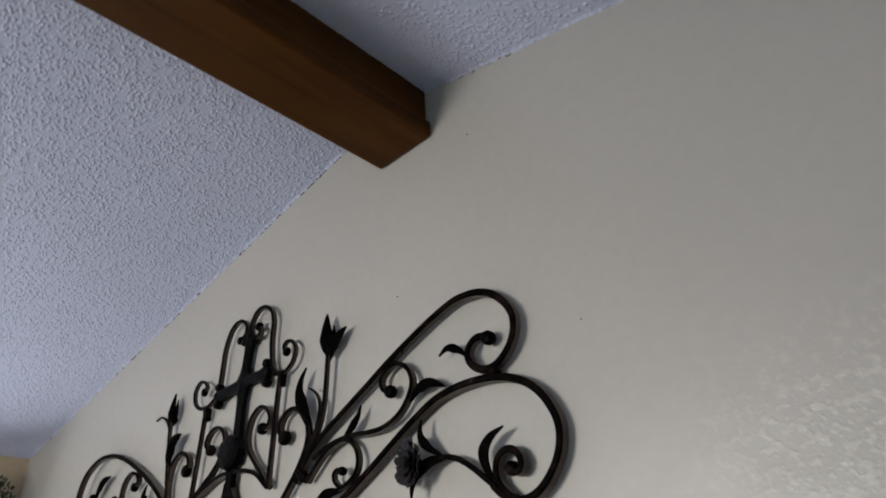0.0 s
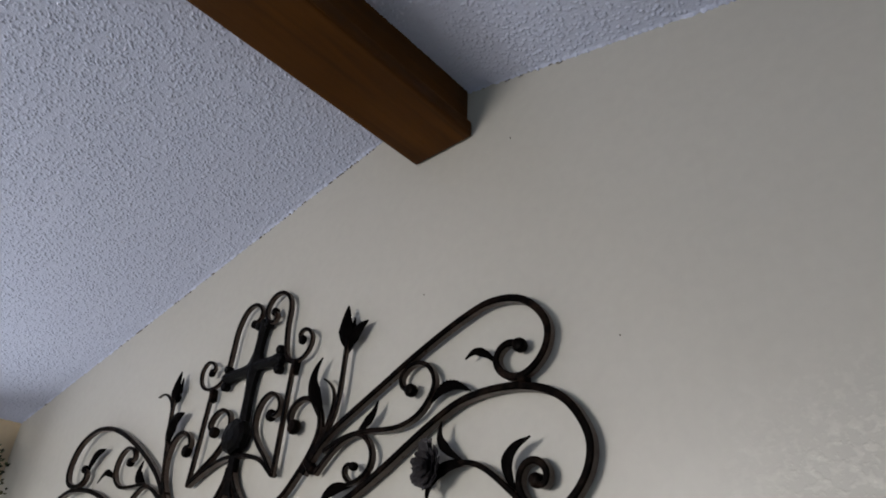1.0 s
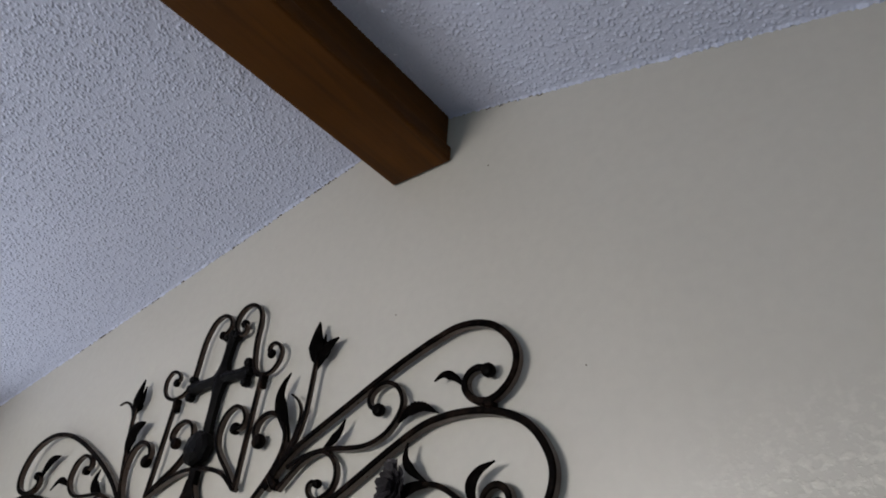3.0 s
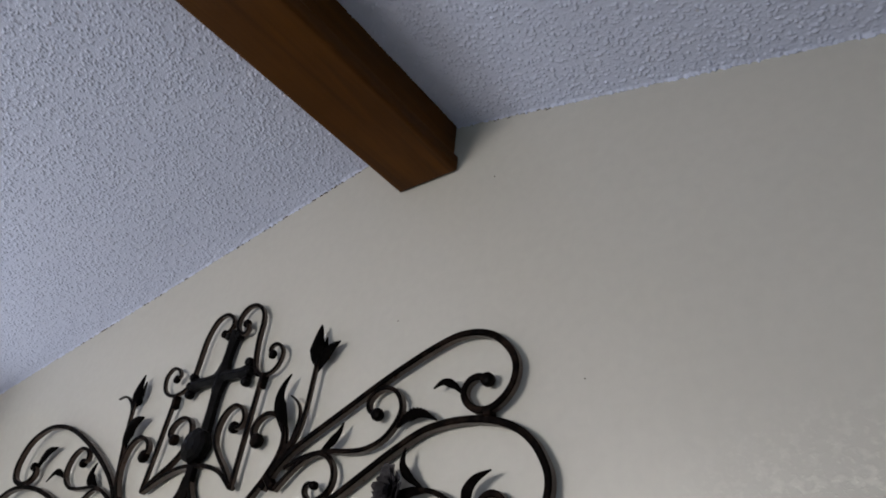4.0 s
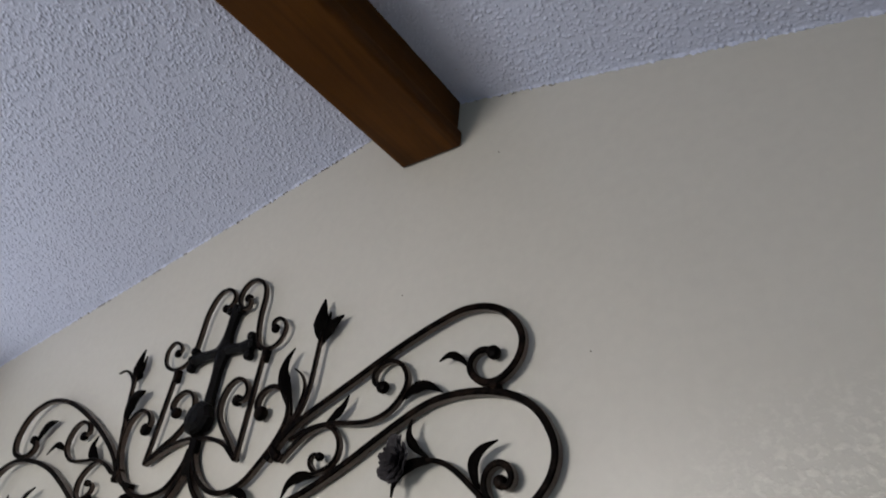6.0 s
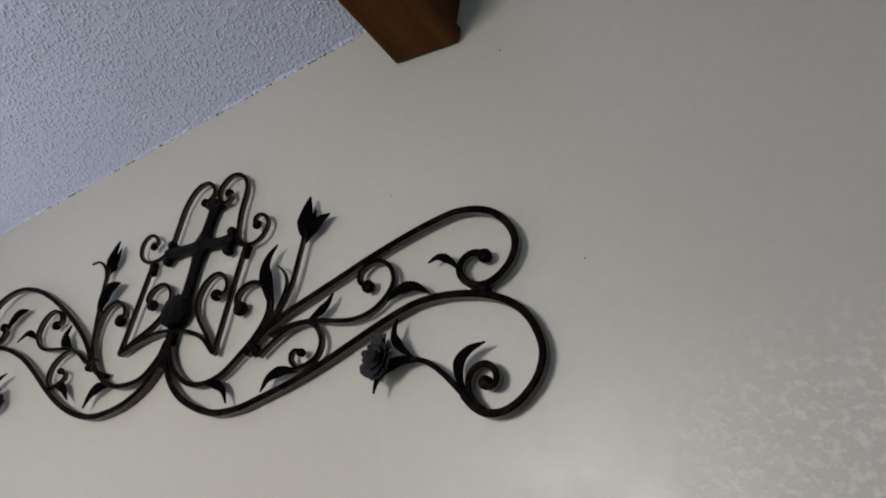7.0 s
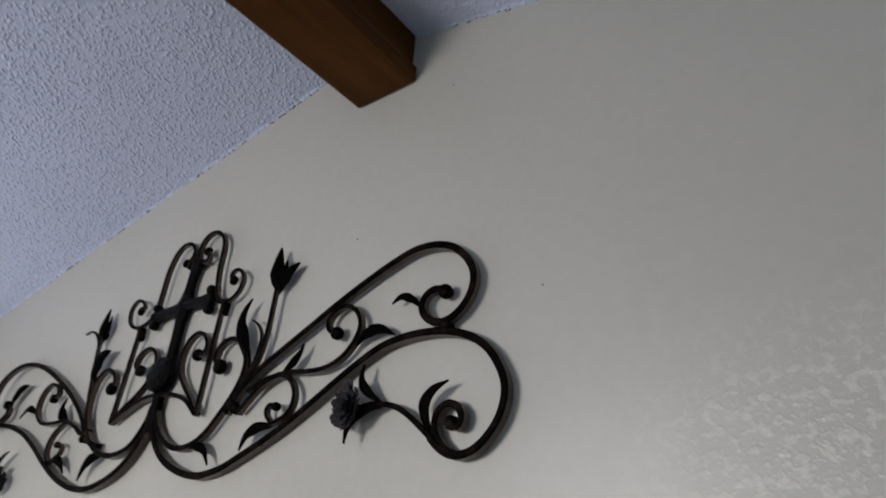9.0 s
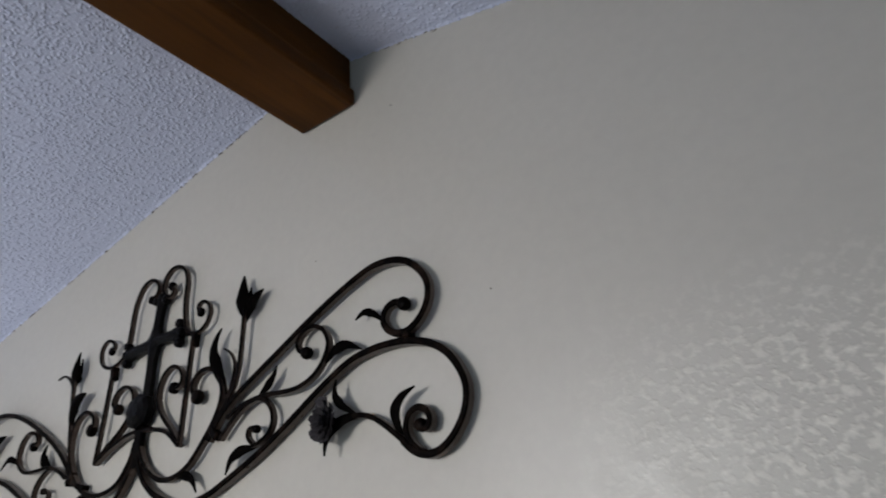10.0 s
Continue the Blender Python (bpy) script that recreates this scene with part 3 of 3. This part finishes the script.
def fan(bm, root, axis, spin, spread, reach, flare, ruffle):
    """A thin ruffled petal: a fan that opens from root along axis, leaning out by flare, with a wavy rim."""
    axis = Vector(axis).normalized()
    side_a = axis.cross(Vector((0, 0, 1))).normalized()
    side_b = axis.cross(side_a)
    sheets = []
    for off in (0.0, 0.0011):
        grid = []
        for i in range(4):
            r, row = i / 3, []
            for k in range(7):
                a = spin + spread * (k / 6 - 0.5)
                out = side_a * math.cos(a) + side_b * math.sin(a)
                wave = ruffle * r * r * math.sin(k * 1.6 + spin * 3)
                q = Vector(root) + axis * (0.6 * reach * r * (1 - 0.35 * flare * r) + wave - off) + out * (0.002 + reach * flare * r + 0.4 * wave)
                row.append(bm.verts.new(q))
            grid.append(row)
        sheets.append(grid)
    f, k = sheets
    for i in range(3):
        for j in range(6):
            bm.faces.new((f[i][j], f[i][j + 1], f[i + 1][j + 1], f[i + 1][j]))
            bm.faces.new((k[i][j], k[i + 1][j], k[i + 1][j + 1], k[i][j + 1]))
    rim = lambda g: [g[0][j] for j in range(7)] + [g[i][6] for i in (1, 2)] + [g[3][j] for j in range(6, -1, -1)] + [g[i][0] for i in (2, 1)]
    ra, rb = rim(f), rim(k)
    for i in range(len(ra)):
        j = (i + 1) % len(ra)
        bm.faces.new((ra[i], ra[j], rb[j], rb[i]))


for side, bars, leaves in ((1, EAST, EAST_LEAF), (-1, WEST, WEST_LEAF)):
    for name, (wide, deep, taper, knob) in BARS.items():
        bm = bmesh.new()
        strap(bm, bars[name], wide, deep, side, taper, 0.002, knob, FRONT + deep / 2)
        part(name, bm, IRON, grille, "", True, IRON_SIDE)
    for name, (pts, wide, lift, notch) in leaves.items():
        bm = bmesh.new()
        blade(bm, pts, wide, side, lift, 0.25, notch, 0.5 if notch == 0 else 0.4, -0.002)
        part(name, bm, IRON_LEAF, grille, "", True)
    # tulip bud: a pointed bud with a lower petal bent outward
    cup_u, cup_v = (0.297, 0.124) if side > 0 else (0.277, 0.124)
    bm = bmesh.new()
    drum(bm, side * cup_u, -0.001, cup_v, 0.0085, 0.012)
    bud = part("tulip_bud", bm, IRON_LEAF, grille, "black iron tulip bud", True)
    if side > 0:
        petals = [([(0.297, 0.104), (0.290, 0.136), (0.291, 0.187)], 0.037, -0.004), ([(0.296, 0.098), (0.308, 0.122), (0.325, 0.136), (0.344, 0.146)], 0.030, -0.002),
                  ([(0.296, 0.112), (0.283, 0.132), (0.276, 0.158)], 0.010, -0.001), ([(0.298, 0.112), (0.303, 0.138), (0.305, 0.162)], 0.016, 0.002)]
    else:
        petals = [([(0.278, 0.106), (0.283, 0.140), (0.274, 0.184)], 0.036, -0.004), ([(0.278, 0.110), (0.290, 0.136), (0.290, 0.168)], 0.024, -0.001),
                  ([(0.277, 0.114), (0.268, 0.140), (0.266, 0.168)], 0.016, 0.0)]
    for pts, wide, yy in petals:
        bm = bmesh.new()
        blade(bm, pts, wide, side, 0.004, 0.3, 0.0, 0.45, yy)
        part("petal", bm, IRON_LEAF, bud, "", True)
    # open flower: three rings of ruffled petals that face outward from the stem
    fu, fv, size, axis = (0.506, -0.112, 1.45, (-0.30, -0.95, 0.02)) if side > 0 else (0.560, -0.166, 1.3, (0.40, -0.90, -0.1))
    bm = bmesh.new()
    drum(bm, side * fu, -0.003, fv, 0.008, 0.010)
    rose = part("flower", bm, IRON_LEAF, grille, "dark grey iron flower with ruffled petals", True)
    for count, reach, flare, deep in ((7, 0.022, 0.95, 0.000), (7, 0.024, 0.72, 0.002), (6, 0.024, 0.46, 0.003), (4, 0.022, 0.22, 0.004)):
        for k in range(count):
            bm = bmesh.new()
            fan(bm, (side * fu, -0.004 - deep, fv), axis, 6.283 * (k + 0.3 * math.sin(4.0 * k + count)) / count, 8.6 / count,
                size * reach * (1 + 0.10 * math.sin(2.7 * k + count)), flare, 0.0032)
            part("petal", bm, IRON_ROSE, rose, "", True)
    # collars that bind the bars
    for u, v, turn, wide, tall in ((0.152, 0.104, -6, 0.013, 0.028), (0.236, -0.081, -46, 0.030, 0.013), (0.655, -0.020, 0, 0.014, 0.010)):
        if side < 0:
            if v < -0.05:
                u, v, turn = 0.226, -0.094, -38
            elif u < 0.2:
                u, v = 0.121, 0.100
            else:
                u, v = 0.680, -0.034
        bm = bevelled(boxes((-wide / 2, wide / 2, -0.009, 0.006, -tall / 2, tall / 2)), 0.002, 1)
        bmesh.ops.transform(bm, matrix=pose(side * u, 0, v, 0, side * -turn, 0), verts=bm.verts)
        part("collar", bm, IRON, grille)

# cross: ridged arms that swell where they meet and flare into lobed ends
CY = -0.002


def cross_arm(bm, a, b, halves, deep):
    """A ridged arm from a to b; halves: its half width at even steps."""
    d = (Vector(b) - Vector(a)).normalized()
    nrm = Vector((-d.y, d.x))
    rings, n = [], 24
    for i in range(n + 1):
        t = i / n
        q = Vector(a).lerp(Vector(b), t)
        w = float(np.interp(t, np.linspace(0, 1, len(halves)), halves))
        rings.append([bm.verts.new((q.x + nrm.x * s * w, CY + e, q.y + nrm.y * s * w))
                      for s, e in ((1, deep / 2), (1, -deep * 0.2), (0.15, -deep * 0.55), (-0.15, -deep * 0.55), (-1, -deep * 0.2), (-1, deep / 2))])
    for r, s in zip(rings, rings[1:]):
        for k in range(6):
            bm.faces.new((r[k], r[(k + 1) % 6], s[(k + 1) % 6], s[k]))
    bm.faces.new(rings[0]), bm.faces.new(rings[-1])


bm = bmesh.new()
cross_arm(bm, (0.012, 0.020), (0.013, 0.138), (0.0125, 0.0118, 0.0112, 0.0112, 0.0120, 0.0165, 0.0255), 0.014)
cross_arm(bm, (0.013, 0.136), (0.023, 0.224), (0.0255, 0.0170, 0.0118, 0.0112, 0.0114, 0.0130, 0.0185), 0.014)
cross_arm(bm, (0.020, 0.134), (-0.082, 0.129), (0.0200, 0.0140, 0.0108, 0.0102, 0.0108, 0.0140, 0.0200), 0.0135)
cross_arm(bm, (0.006, 0.136), (0.106, 0.131), (0.0200, 0.0140, 0.0108, 0.0104, 0.0110, 0.0150, 0.0210), 0.0135)
for u, v, r in ((0.025, 0.226, 0.0095), (0.007, 0.222, 0.0085), (0.040, 0.219, 0.0085), (-0.083, 0.130, 0.0080), (-0.078, 0.111, 0.0095), (-0.080, 0.148, 0.0085),
                (0.107, 0.132, 0.0080), (0.098, 0.151, 0.0095), (0.101, 0.111, 0.0095)):
    drum(bm, u, CY, v, r, 0.015, 12)
part("cross", bm, IRON_CAST, grille, "black iron cross with ridged arms and lobed ends")

bm = bmesh.new()
drum(bm, 0.003, -0.006, -0.002, 0.035, 0.024, 8)
bmesh.ops.transform(bm, matrix=Matrix.Diagonal((1.05, 1, 0.98, 1)), verts=bm.verts)
part("boss", bm, IRON_CAST, grille, "eight-sided black iron boss")
bm = bmesh.new()
strap(bm, [(0.006, -0.105), (0.006, -0.070), (0.005, -0.030)], 0.020, 0.012, 1, -0.3, 0.0, 0.0, -0.001)
part("stem_plate", bm, IRON, grille)

# ---- garland over the west window ----
garland = tagged(new("leafy_garland"), "dark green artificial leaf garland hung beside the window", "garland")
rng = random.Random(7)
path = spline([(-1.17, -0.09, 1.90), (-1.19, -0.09, 2.02), (-1.24, -0.10, 2.17), (-1.28, -0.24, 2.20), (-1.30, -0.36, 2.12)], 0.02)
bm = bmesh.new()
prev = None
for q in path:
    ring = [bm.verts.new((q[0] + 0.006 * math.cos(a), q[1] + 0.002, q[2] + 0.006 * math.sin(a))) for a in (0, 1.57, 3.14, 4.71)]
    if prev:
        for k in range(4):
            bm.faces.new((prev[k], prev[(k + 1) % 4], ring[(k + 1) % 4], ring[k]))
    prev = ring
part("vine", bm, TWIG, garland)
verts, faces = [], []
for q in path:
    for _ in range(120):
        d = Vector((rng.gauss(0, 1), rng.gauss(0, 1), rng.gauss(0, 1))).normalized()
        root = Vector(q) + d * rng.uniform(0.005, 0.07)
        if root.x < XL + 0.02 or root.y > -0.02:
            continue
        long, wide = rng.uniform(0.008, 0.019), rng.uniform(0.0025, 0.0055)
        across = d.cross(Vector((rng.gauss(0, 1), rng.gauss(0, 1), rng.gauss(0, 1)))).normalized() * wide
        up = d.cross(across).normalized() * 0.004
        tip = root + d * long
        tip.x = max(tip.x, XL + 0.004)
        k = len(verts)
        verts += [tuple(root), tuple(root + d * long * 0.45 + across + up), tuple(tip), tuple(root + d * long * 0.45 - across + up), tuple(root + d * long * 0.5 - up)]
        faces += [(k, k + 1, k + 4), (k + 1, k + 2, k + 4), (k + 2, k + 3, k + 4), (k + 3, k, k + 4)]
me = bpy.data.meshes.new("foliage")
me.from_pydata(verts, [], faces)
me.materials.append(LEAF)
foliage = new("foliage", me)
foliage.parent = garland
tagged(foliage, kind="stuff")

# ---- small marks on the wall and along its joint with the ceiling ----
rng = random.Random(11)
bm = bmesh.new()
for _ in range(90):
    x = rng.choice((-0.66, -0.39, -0.06, 0.06, 0.18, 0.24, 0.66)) + rng.gauss(0, 0.035) if rng.random() < 0.7 else rng.uniform(-1.2, 0.8)
    long, tall = rng.uniform(0.002, 0.011), rng.uniform(0.0005, 0.0024)
    z = roof(x) - rng.uniform(0.0, 0.004)
    tilt = PITCH_L if x < RIDGE_X else -PITCH_R
    box(bm, x - long / 2, x + long / 2, -0.0015, -0.0002, z - tall, z + tilt * long)
thing("trim", bm, TWIG, "dark chipped gaps along the ceiling joint", "joint", "structure")
for x, z, r in ((0.631, 2.500, 0.0011), (0.454, 2.264, 0.0009), (0.785, 2.110, 0.0009)):
    bm = bmesh.new()
    drum(bm, x, -0.0008, z, r, 0.002, 8)
    thing("nail_hole", bm, TWIG, "tiny dark nail hole in the cream wall", "nail hole", "", "nail holes in the wall")
